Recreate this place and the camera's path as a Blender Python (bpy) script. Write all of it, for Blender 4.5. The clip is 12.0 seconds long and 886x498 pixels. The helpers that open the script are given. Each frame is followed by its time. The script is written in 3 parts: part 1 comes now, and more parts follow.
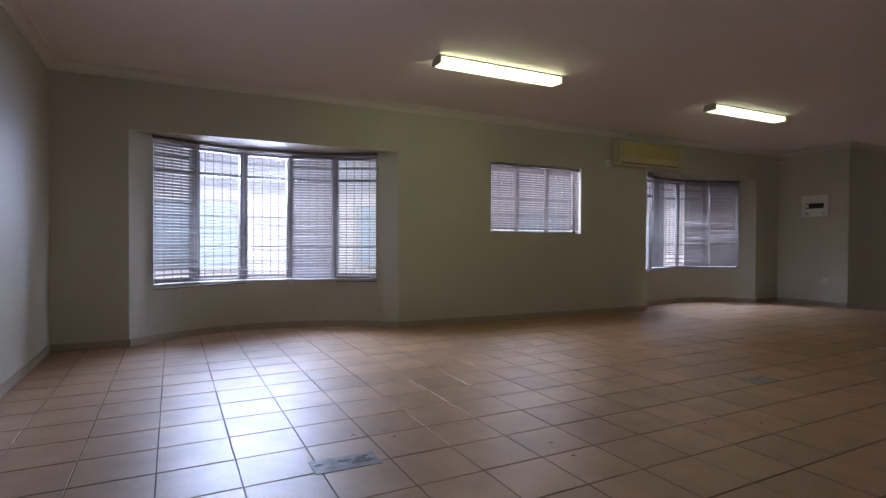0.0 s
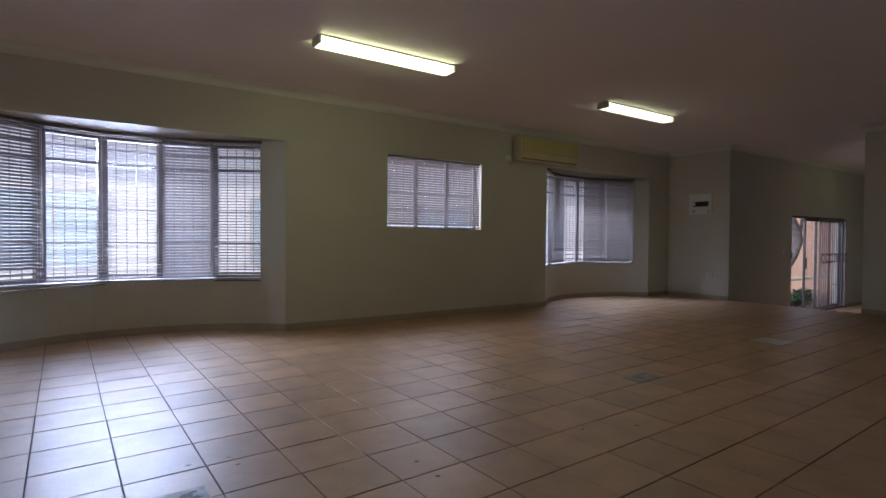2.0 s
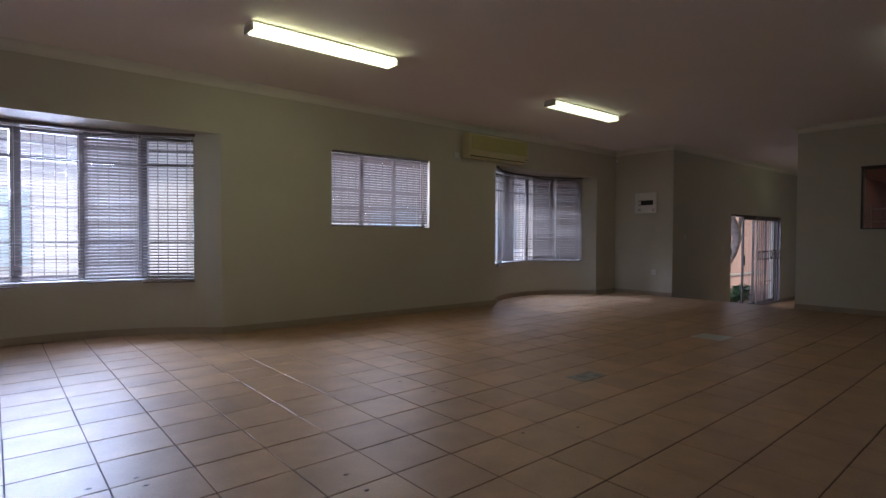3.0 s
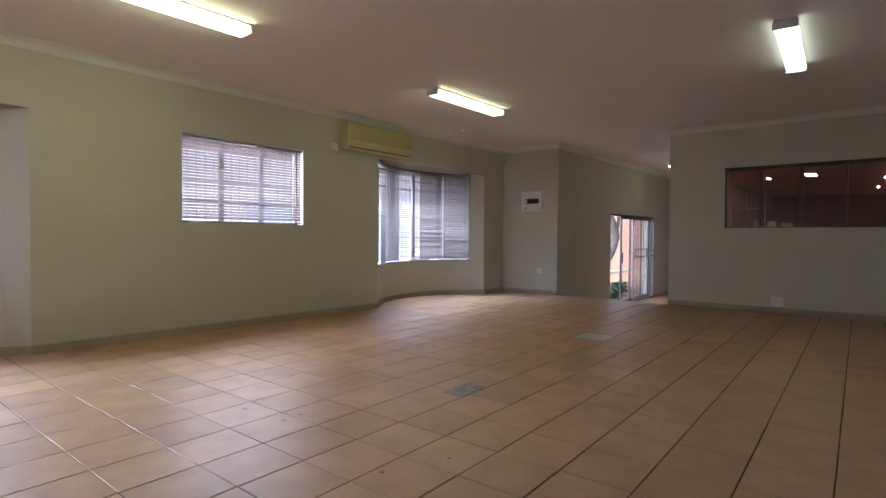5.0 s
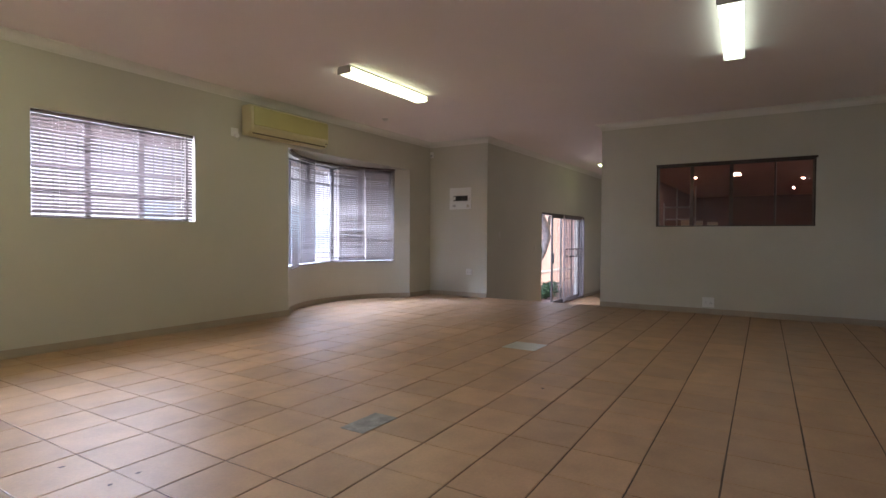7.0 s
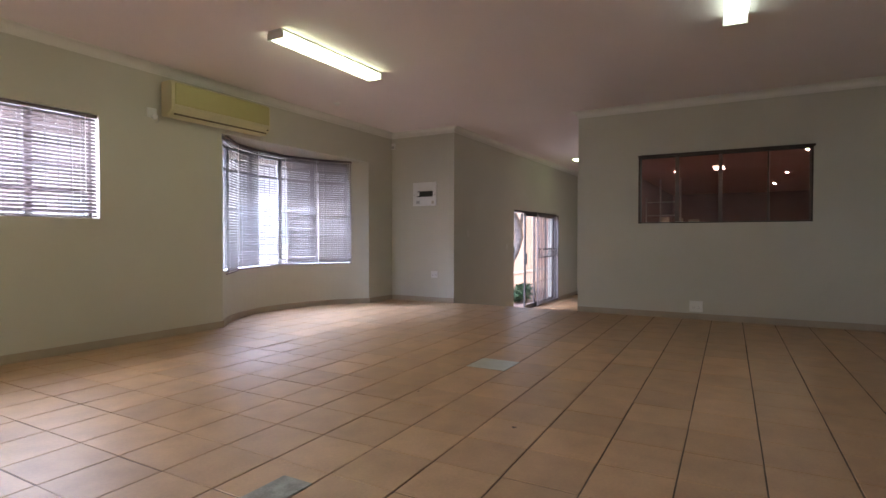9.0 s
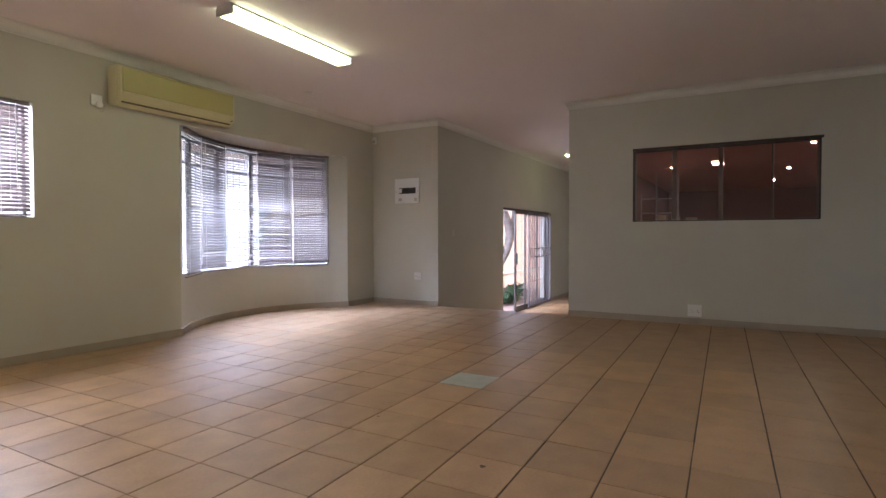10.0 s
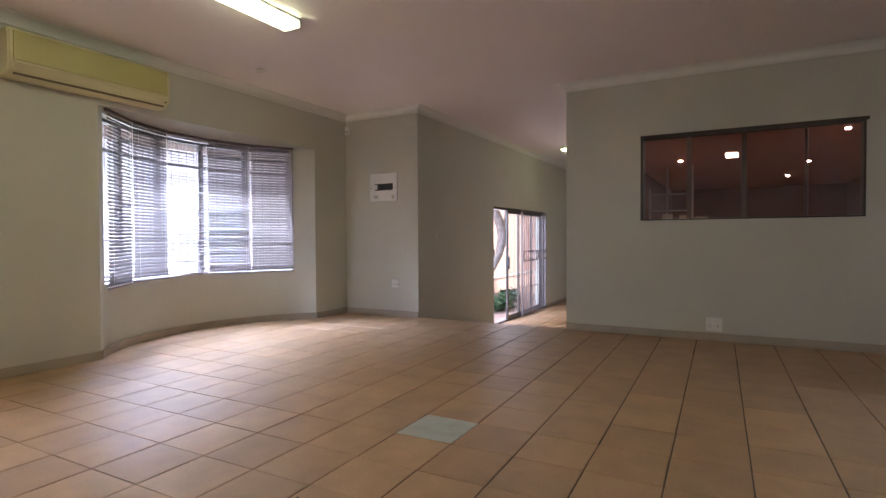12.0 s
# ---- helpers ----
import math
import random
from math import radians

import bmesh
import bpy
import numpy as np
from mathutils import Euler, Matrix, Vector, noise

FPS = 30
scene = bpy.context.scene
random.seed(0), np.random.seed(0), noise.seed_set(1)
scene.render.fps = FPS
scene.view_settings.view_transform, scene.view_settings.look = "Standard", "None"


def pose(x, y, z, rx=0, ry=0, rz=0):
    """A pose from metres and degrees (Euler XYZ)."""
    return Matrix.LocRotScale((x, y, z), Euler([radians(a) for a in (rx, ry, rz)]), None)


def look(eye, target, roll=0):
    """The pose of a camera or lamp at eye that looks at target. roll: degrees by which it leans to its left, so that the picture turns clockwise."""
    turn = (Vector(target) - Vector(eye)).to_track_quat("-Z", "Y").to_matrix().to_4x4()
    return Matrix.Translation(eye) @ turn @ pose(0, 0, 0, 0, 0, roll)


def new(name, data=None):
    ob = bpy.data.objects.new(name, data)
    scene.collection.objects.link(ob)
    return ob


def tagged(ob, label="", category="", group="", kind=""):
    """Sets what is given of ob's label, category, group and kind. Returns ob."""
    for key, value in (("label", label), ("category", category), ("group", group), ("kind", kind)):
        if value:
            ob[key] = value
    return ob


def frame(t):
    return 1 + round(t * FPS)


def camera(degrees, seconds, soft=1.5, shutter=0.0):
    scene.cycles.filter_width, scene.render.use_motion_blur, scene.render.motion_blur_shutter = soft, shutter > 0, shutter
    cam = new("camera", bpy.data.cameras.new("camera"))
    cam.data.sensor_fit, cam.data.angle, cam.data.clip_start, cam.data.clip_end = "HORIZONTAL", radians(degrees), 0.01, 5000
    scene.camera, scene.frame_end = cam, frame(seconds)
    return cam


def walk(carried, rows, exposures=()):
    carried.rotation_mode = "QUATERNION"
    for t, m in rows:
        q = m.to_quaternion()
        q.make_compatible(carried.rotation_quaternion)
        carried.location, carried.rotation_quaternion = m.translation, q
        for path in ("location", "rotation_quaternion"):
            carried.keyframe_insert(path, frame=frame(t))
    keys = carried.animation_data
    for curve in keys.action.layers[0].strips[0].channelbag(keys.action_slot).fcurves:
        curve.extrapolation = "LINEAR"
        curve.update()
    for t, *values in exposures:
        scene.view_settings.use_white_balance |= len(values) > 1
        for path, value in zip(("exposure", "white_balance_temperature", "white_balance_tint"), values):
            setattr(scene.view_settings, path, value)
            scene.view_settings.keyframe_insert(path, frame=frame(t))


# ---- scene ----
cam = camera(78.5, 12.0)
PATH = [
    (0, (1.487, 0.761, 1.188), (2.381, 2.55, 1.163), 0.3),
    (0.5, (1.579, 0.795, 1.191), (2.537, 2.55, 1.161), 0.3),
    (1, (1.692, 0.823, 1.195), (2.717, 2.541, 1.162), 0.4),
    (1.5, (1.82, 0.858, 1.2), (2.91, 2.535, 1.164), 0.4),
    (2, (1.946, 0.9, 1.203), (3.096, 2.535, 1.162), 0.4),
    (2.5, (2.04, 0.939, 1.195), (3.25, 2.531, 1.156), 0.3),
    (3, (2.142, 0.958, 1.199), (3.422, 2.494, 1.154), 0.3),
    (3.5, (2.268, 1.014, 1.198), (3.62, 2.487, 1.153), 0.3),
    (5.5, (2.892, 1.298, 1.182), (4.483, 2.509, 1.135), 0.3),
    (6, (3.057, 1.361, 1.18), (4.68, 2.53, 1.133), 0.3),
    (6.5, (3.262, 1.452, 1.18), (4.921, 2.568, 1.134), 0.3),
    (7, (3.467, 1.543, 1.169), (5.156, 2.613, 1.125), 0.3),
    (9, (4.38, 1.892, 1.14), (6.119, 2.879, 1.1), -0.0),
    (9.5, (4.654, 1.951, 1.15), (6.399, 2.926, 1.106), -0.0),
    (10, (4.958, 1.976, 1.157), (6.704, 2.951, 1.111), -0.1),
    (10.5, (5.205, 2.075, 1.16), (6.958, 3.038, 1.115), -0.1),
    (11, (5.457, 2.154, 1.165), (7.212, 3.111, 1.121), -0.2),
    (11.5, (5.726, 2.233, 1.167), (7.484, 3.185, 1.122), -0.3),
    (12, (5.986, 2.296, 1.158), (7.739, 3.258, 1.119), -0.3),
]
EXPOSURES = [(0.0, -0.1), (1.5, -0.3), (3.0, -0.3), (3.5, -0.05), (5.3, 1.0), (7.0, 1.12), (9.0, 1.3), (12.0, 1.47)]
walk(cam, [(t, look(eye, target, roll)) for t, eye, target, roll in PATH], EXPOSURES)

# ---------------------------------------------------------------- light
SUN_EL, SUN_AZ = radians(48), radians(20)
world = bpy.data.worlds.new("sky")
scene.world = world
world.use_nodes = True
wn = world.node_tree.nodes
sky = wn.new("ShaderNodeTexSky")
sky.sky_type, sky.sun_disc = "NISHITA", False
sky.sun_elevation, sky.sun_rotation = SUN_EL, SUN_AZ
sky.dust_density = 3.0
wn["Background"].inputs["Strength"].default_value = 0.15
world.node_tree.links.new(sky.outputs[0], wn["Background"].inputs["Color"])
sun = new("sun", bpy.data.lights.new("sun", "SUN"))
sun.data.energy, sun.data.angle, sun.data.color = 3.8, radians(10), (1.0, 0.96, 0.92)
sun.matrix_world = pose(0, 0, 8, 42, 0, -20)


def sky_lamp(name, x, y, z, width, height, watts, lean=76, colour=(0.72, 0.75, 1.0)):
    """The sky's light in a window's opening, facing into the room."""
    l = new(name, bpy.data.lights.new(name, "AREA"))
    l.data.shape, l.data.size, l.data.size_y = "RECTANGLE", width, height
    l.data.energy, l.data.color = watts, colour
    l.matrix_world = pose(x, y, z, -lean, 0, 0)


sky_lamp("sky_bay_one", 2.55, 9.2, 2.42, 1.8, 1.8, 880, 49, (0.54, 0.65, 1.0))
sky_lamp("sky_bay_two", 10.51, 9.3, 3.6, 2.6, 1.4, 1550, 27, (0.54, 0.66, 1.0))
sky_lamp("sky_small_window", 6.65, 8.1, 1.88, 1.7, 1.0, 60)
sky_lamp("sky_door", 16.9, 6.85, 0.75, 2.9, 2.1, 15)

LAMP_GLOW = 7.6

# ---------------------------------------------------------------- materials


def material(name, colour, rough=0.6, metal=0.0, vary=0.12, size=3.0, fine=60.0, bump=0.05, rand=0.0, emit=0.0, emit_colour=None, spec=0.5):
    """Paint with stains at one size and grain at another, and a fine relief."""
    m = bpy.data.materials.new(name)
    m.use_nodes = True
    nodes, links = m.node_tree.nodes, m.node_tree.links
    b = nodes["Principled BSDF"]
    geo = nodes.new("ShaderNodeNewGeometry")
    coarse, grain = nodes.new("ShaderNodeTexNoise"), nodes.new("ShaderNodeTexNoise")
    coarse.inputs["Scale"].default_value, grain.inputs["Scale"].default_value = size, fine
    coarse.inputs["Detail"].default_value, grain.inputs["Detail"].default_value = 5.0, 3.0
    for n in (coarse, grain):
        links.new(geo.outputs["Position"], n.inputs["Vector"])
    add = nodes.new("ShaderNodeMath")
    add.operation = "MULTIPLY_ADD"
    add.inputs[1].default_value, add.inputs[2].default_value = 0.7, 0.0
    links.new(coarse.outputs["Fac"], add.inputs[0])
    both = nodes.new("ShaderNodeMath")
    both.operation = "MULTIPLY_ADD"
    both.inputs[1].default_value = 0.3
    links.new(grain.outputs["Fac"], both.inputs[0])
    links.new(add.outputs[0], both.inputs[2])
    ramp = nodes.new("ShaderNodeMapRange")
    ramp.inputs["From Min"].default_value, ramp.inputs["From Max"].default_value = 0.3, 0.7
    ramp.inputs["To Min"].default_value, ramp.inputs["To Max"].default_value = 1 - vary, 1 + vary
    links.new(both.outputs[0], ramp.inputs["Value"])
    value = ramp.outputs[0]
    if rand:
        info = nodes.new("ShaderNodeObjectInfo")
        spread = nodes.new("ShaderNodeMapRange")
        spread.inputs["To Min"].default_value, spread.inputs["To Max"].default_value = 1 - rand, 1 + rand
        links.new(info.outputs["Random"], spread.inputs["Value"])
        times = nodes.new("ShaderNodeMath")
        times.operation = "MULTIPLY"
        links.new(value, times.inputs[0])
        links.new(spread.outputs[0], times.inputs[1])
        value = times.outputs[0]
    mix = nodes.new("ShaderNodeVectorMath")
    mix.operation = "SCALE"
    mix.inputs[0].default_value = colour[:3]
    links.new(value, mix.inputs["Scale"])
    links.new(mix.outputs[0], b.inputs["Base Color"])
    b.inputs["Roughness"].default_value, b.inputs["Metallic"].default_value = rough, metal
    b.inputs["Specular IOR Level"].default_value = spec
    if bump:
        bm_node = nodes.new("ShaderNodeBump")
        bm_node.inputs["Strength"].default_value, bm_node.inputs["Distance"].default_value = bump, 0.01
        links.new(both.outputs[0], bm_node.inputs["Height"])
        links.new(bm_node.outputs[0], b.inputs["Normal"])
    if emit:
        b.inputs["Emission Color"].default_value = (*(emit_colour or colour)[:3], 1)
        b.inputs["Emission Strength"].default_value = emit
    return m


def glass(name, tint=(1, 1, 1), rough=0.0):
    m = bpy.data.materials.new(name)
    m.use_nodes = True
    nodes, links = m.node_tree.nodes, m.node_tree.links
    nodes.remove(nodes["Principled BSDF"])
    clear, gloss, mix = nodes.new("ShaderNodeBsdfTransparent"), nodes.new("ShaderNodeBsdfGlossy"), nodes.new("ShaderNodeMixShader")
    facing, steep, amount = nodes.new("ShaderNodeLayerWeight"), nodes.new("ShaderNodeMath"), nodes.new("ShaderNodeMath")
    facing.inputs["Blend"].default_value = 0.5
    steep.operation, amount.operation = "POWER", "MULTIPLY_ADD"
    steep.inputs[1].default_value, amount.inputs[1].default_value, amount.inputs[2].default_value = 5.0, 0.95, 0.04
    clear.inputs["Color"].default_value = (*tint, 1)
    gloss.inputs["Roughness"].default_value = rough
    links.new(facing.outputs["Facing"], steep.inputs[0])
    links.new(steep.outputs[0], amount.inputs[0])
    links.new(amount.outputs[0], mix.inputs[0])
    links.new(clear.outputs[0], mix.inputs[1])
    links.new(gloss.outputs[0], mix.inputs[2])
    links.new(mix.outputs[0], nodes["Material Output"].inputs["Surface"])
    return m


M_WALL = material("wall_paint", (0.565, 0.545, 0.46), 0.55, vary=0.05, size=1.2, fine=150, bump=0.06)
M_CEIL = material("ceiling_paint", (0.82, 0.745, 0.725), 0.8, vary=0.03, size=0.8, fine=90, bump=0.03)
M_CORNICE = material("cornice_paint", (0.74, 0.72, 0.66), 0.7, vary=0.03)
M_SKIRT = material("skirting_paint", (0.40, 0.33, 0.25), 0.45, vary=0.08, size=4)
M_GROUT = material("grout", (0.12, 0.085, 0.065), 0.85, vary=0.25, size=8, fine=200, bump=0.2)
M_TILE = material("terracotta_tile", (0.46, 0.275, 0.14), 0.43, vary=0.2, size=4, fine=60, bump=0.05, rand=0.12, spec=1.0)
M_HATCH = material("worn_floor_cover", (0.26, 0.25, 0.215), 0.5, vary=0.5, size=14, fine=90)
M_PALE = material("pale_cover", (0.50, 0.53, 0.48), 0.3, vary=0.15, size=8)
M_STAIN = material("dark_stain", (0.13, 0.09, 0.07), 0.6)
M_SLAT = material("blind_slat", (0.25, 0.21, 0.20), 0.5, vary=0.05, bump=0)
M_RAIL = material("blind_rail", (0.16, 0.12, 0.11), 0.4, vary=0.06, bump=0)
M_CORD = material("blind_cord", (0.62, 0.56, 0.52), 0.7, bump=0)
M_FRAME = material("white_window_frame", (0.55, 0.54, 0.53), 0.4, vary=0.05)
M_STEEL = material("painted_steel_frame", (0.18, 0.16, 0.155), 0.45, vary=0.08)
M_BAR = material("burglar_bar_paint", (0.22, 0.20, 0.20), 0.45, vary=0.08)
M_GLASS = glass("window_glass")
M_TINT = glass("tinted_glass", (0.90, 0.76, 0.72))
M_SASH = material("brown_sash_frame", (0.15, 0.095, 0.078), 0.5, vary=0.15, size=6, fine=90)
M_WOOD = material("dark_wood_frame", (0.055, 0.038, 0.03), 0.5, vary=0.25, size=9, fine=120)
M_ACBODY = material("aged_cream_plastic", (0.66, 0.60, 0.36), 0.45, vary=0.05, size=3)
M_ACPANEL = material("yellowed_front_plastic", (0.50, 0.455, 0.19), 0.4, vary=0.05, size=3)
M_DARK = material("dark_gap", (0.03, 0.028, 0.025), 0.6)
M_SLOT = material("brown_slot", (0.16, 0.125, 0.07), 0.6)
M_PLASTIC = material("white_plastic", (0.78, 0.77, 0.74), 0.35, vary=0.04)
M_GREYPL = material("grey_plastic", (0.45, 0.45, 0.43), 0.4, vary=0.05)
M_LAMPBODY = material("lamp_body", (0.62, 0.60, 0.54), 0.5, vary=0.05)
M_DIFF = material("lamp_diffuser", (0.9, 0.92, 0.85), 0.5, vary=0.02, bump=0, emit=LAMP_GLOW, emit_colour=(0.93, 1.0, 0.60))
M_COOL = material("cool_lamp_diffuser", (0.88, 0.92, 0.88), 0.5, vary=0.02, bump=0, emit=LAMP_GLOW * 0.24, emit_colour=(0.85, 1.0, 0.86))
M_DIFF_DIM = material("dimmer_lamp_diffuser", (0.9, 0.92, 0.85), 0.5, vary=0.02, bump=0, emit=LAMP_GLOW * 0.42, emit_colour=(0.92, 1.0, 0.66))
M_HALL = material("hall_lamp_glow", (0.9, 0.92, 0.85), 0.5, bump=0, emit=7, emit_colour=(0.78, 1.0, 0.42))
M_DOWN = material("downlight_glow", (1, 0.9, 0.75), 0.5, bump=0, emit=300, emit_colour=(1.0, 0.86, 0.72))
M_PANEL = material("panel_glow", (0.9, 0.88, 0.8), 0.5, bump=0, emit=9, emit_colour=(1.0, 0.93, 0.82))
M_ALU = material("aluminium_frame", (0.075, 0.06, 0.055), 0.35, metal=0.0, vary=0.06)
M_GATE = material("gate_paint", (0.15, 0.12, 0.115), 0.45, vary=0.1)
M_PEACH = material("peach_plaster", (0.62, 0.43, 0.37), 0.8, vary=0.12, size=1.5, fine=60, bump=0.15)
M_PALEPL = material("pale_plaster", (0.75, 0.72, 0.73), 0.8, vary=0.08, size=1.5, fine=60, bump=0.1)
M_BLUEGL = material("pale_blue_blind", (0.50, 0.60, 0.68), 0.3, vary=0.1)
M_PAVE = material("brick_paving", (0.34, 0.22, 0.18), 0.8, vary=0.25, size=4, fine=60, bump=0.2)
M_CONC = material("pale_paving", (0.46, 0.43, 0.40), 0.8, vary=0.2, size=2, fine=50, bump=0.15)
M_BARK = material("bark", (0.25, 0.20, 0.175), 0.85, vary=0.35, size=9, fine=60, bump=0.5)
M_LEAF = material("dark_leaf", (0.06, 0.12, 0.05), 0.4, vary=0.4, size=12, bump=0)
M_ROOF = material("roof_tile", (0.17, 0.13, 0.12), 0.8, vary=0.2)
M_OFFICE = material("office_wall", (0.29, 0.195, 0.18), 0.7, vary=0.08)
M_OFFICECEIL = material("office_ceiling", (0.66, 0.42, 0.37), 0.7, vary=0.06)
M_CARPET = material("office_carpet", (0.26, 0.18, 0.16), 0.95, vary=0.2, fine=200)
M_CREAM = material("cream_card", (0.55, 0.50, 0.40), 0.7, vary=0.1)

# ---------------------------------------------------------------- building blocks


def add_box(bm, x0, x1, y0, y1, z0, z1):
    m = Matrix.LocRotScale(((x0 + x1) / 2, (y0 + y1) / 2, (z0 + z1) / 2), None, (abs(x1 - x0), abs(y1 - y0), abs(z1 - z0)))
    return bmesh.ops.create_cube(bm, size=1, matrix=m)["verts"]


def box(x0, x1, y0, y1, z0, z1, bevel=0.0, segments=2):
    bm = bmesh.new()
    add_box(bm, x0, x1, y0, y1, z0, z1)
    if bevel:
        bmesh.ops.bevel(bm, geom=bm.edges[:], offset=bevel, segments=segments, affect="EDGES", profile=0.5)
    return bm


def boxes(*rows):
    bm = bmesh.new()
    for r in rows:
        add_box(bm, *r)
    return bm


def rod(bm, a, b, r, sides=8, r2=None):
    a, b = Vector(a), Vector(b)
    d = b - a
    q = Vector((0, 0, 1)).rotation_difference(d)
    m = Matrix.Translation((a + b) / 2) @ q.to_matrix().to_4x4()
    bmesh.ops.create_cone(bm, cap_ends=True, segments=sides, radius1=r, radius2=r if r2 is None else r2, depth=d.length, matrix=m)
    return bm


def disc(x, y, z0, z1, r, sides=24, r2=None):
    bm = bmesh.new()
    return rod(bm, (x, y, z0), (x, y, z1), r, sides, r2)


def part(name, bm, mat, parent=None, label="", smooth=False):
    me = bpy.data.meshes.new(name)
    bm.to_mesh(me)
    bm.free()
    me.materials.append(mat)
    if smooth:
        for p in me.polygons:
            p.use_smooth = True
    ob = new(name, me)
    ob.parent = parent
    if label:
        ob["label"] = label
    return ob


def thing(name, label, category, at=(0, 0, 0), turn=0.0, group=""):
    ob = new(name)
    ob.empty_display_size = 0.1
    ob.matrix_basis = pose(*at, 0, 0, turn)
    return tagged(ob, label, category, group)


def structure(name, bm, mat, label, category):
    bmesh.ops.remove_doubles(bm, verts=bm.verts[:], dist=0.0005)
    return tagged(part(name, bm, mat), label, category, kind="structure")


# ---------------------------------------------------------------- plan
X0, X1, Y0, Y1, CEIL = 0.325, 12.74, 0.0, 7.735, 3.08
HALL_Y0, HALL_Y1, HALL_X1, HALL_Z = 4.225, 6.415, 20.5, -0.53
SOFFIT, SILL, HEAD = 2.47, 0.70, 2.42
WIN = (5.775, 7.505, 1.342, 2.405)
INNER = (1.205, 3.335, 1.355, 2.345)
DOOR = (15.50, 18.58, HALL_Z, 1.77)
BAYS = [(2.672, 1.616, 1.36), (10.51, 1.52, 1.27)]  # middle, half opening, window to the east
WEST = (1.38, 1.42)  # window to the west
SAG, BAY_T = 0.68, 0.24
DROP = (0.045, 0.0)  # the first bay sits a little lower


def bay_arc(half):
    r = (half * half + SAG * SAG) / (2 * SAG)
    return r, Y1 + SAG - r


def arc_wall(cx, cy, r0, r1, a0, a1, z0, z1, steps=24):
    """A curved wall; angles from the north, radians."""
    bm = bmesh.new()
    rows = []
    for i in range(steps + 1):
        a = a0 + (a1 - a0) * i / steps
        rows.append([bm.verts.new((cx + r * math.sin(a), cy + r * math.cos(a), z)) for r, z in ((r0, z0), (r1, z0), (r1, z1), (r0, z1))])
    for p, q in zip(rows, rows[1:]):
        for k in range(4):
            bm.faces.new((p[k], q[k], q[(k + 1) % 4], p[(k + 1) % 4]))
    bm.faces.new(rows[0][::-1])
    bm.faces.new(rows[-1])
    bmesh.ops.recalc_face_normals(bm, faces=bm.faces[:])
    return bm


def merge(target, source):
    me = bpy.data.meshes.new("tmp")
    source.to_mesh(me)
    source.free()
    target.from_mesh(me)
    bpy.data.meshes.remove(me)
    return target


# north wall with the two bays and the small window
T = 0.25
rows = [(X0 - T, BAYS[0][0] - BAYS[0][1], Y1, Y1 + T, -0.7, SOFFIT + 0.12),
        (BAYS[0][0] + BAYS[0][1], WIN[0], Y1, Y1 + T, -0.7, SOFFIT + 0.12),
        (WIN[0], WIN[1], Y1, Y1 + T, -0.7, WIN[2]), (WIN[0], WIN[1], Y1, Y1 + T, WIN[3], SOFFIT + 0.12),
        (WIN[1], BAYS[1][0] - BAYS[1][1], Y1, Y1 + T, -0.7, SOFFIT + 0.12),
        (BAYS[1][0] + BAYS[1][1], X1 + T, Y1, Y1 + T, -0.7, SOFFIT + 0.12),
        (X0 - T, X1 + T, Y1, Y1 + T, SOFFIT + 0.12, CEIL + 0.2)]
structure("wall_north", boxes(*rows), M_WALL, "long grey-green painted plaster wall with two bays", "wall")
structure("wall_west", box(X0 - T, X0, Y0 - T, Y1, -0.7, CEIL + 0.2), M_WALL, "plain grey-green painted plaster end wall", "wall")
structure("wall_south", box(X0, X1 + T, Y0 - T, Y0, -0.7, CEIL + 0.2), M_WALL, "plain grey-green painted plaster side wall", "wall")
structure("wall_east", boxes((X1, X1 + T, HALL_Y1 + T, Y1, -0.7, CEIL + 0.2),
                             (X1, X1 + T, Y0, INNER[0], -0.7, CEIL + 0.2), (X1, X1 + T, INNER[1], HALL_Y0, -0.7, CEIL + 0.2),
                             (X1, X1 + T, INNER[0], INNER[1], -0.7, INNER[2]), (X1, X1 + T, INNER[0], INNER[1], INNER[3], CEIL + 0.2)),
          M_WALL, "grey-green painted plaster wall with an internal window", "wall")
structure("wall_hall_north", boxes((X1, DOOR[0], HALL_Y1, HALL_Y1 + T, -0.7, CEIL + 0.2), (DOOR[0], DOOR[1], HALL_Y1, HALL_Y1 + T, DOOR[3], CEIL + 0.2),
                                   (DOOR[0], DOOR[1], HALL_Y1, HALL_Y1 + T, -0.7, HALL_Z - 0.01),
                                   (DOOR[1], HALL_X1 + T, HALL_Y1, HALL_Y1 + T, -0.7, CEIL + 0.2)), M_WALL, "grey-green painted hall wall with a sliding door", "wall")
structure("wall_hall_south", box(X1 + T, HALL_X1 + T, HALL_Y0 - 0.2, HALL_Y0, -0.7, CEIL + 0.2), M_WALL, "plain painted hall wall", "wall")
structure("wall_hall_east", box(HALL_X1, HALL_X1 + T, HALL_Y0, HALL_Y1, -0.7, CEIL + 0.2), M_WALL, "plain painted wall closing the hall", "wall")
structure("ceiling", boxes((X0, X1 + 0.01, Y0, Y1, CEIL, CEIL + 0.15), (X1 + 0.01, HALL_X1, HALL_Y0, HALL_Y1, CEIL, CEIL + 0.15)), M_CEIL, "matt white painted ceiling", "ceiling")

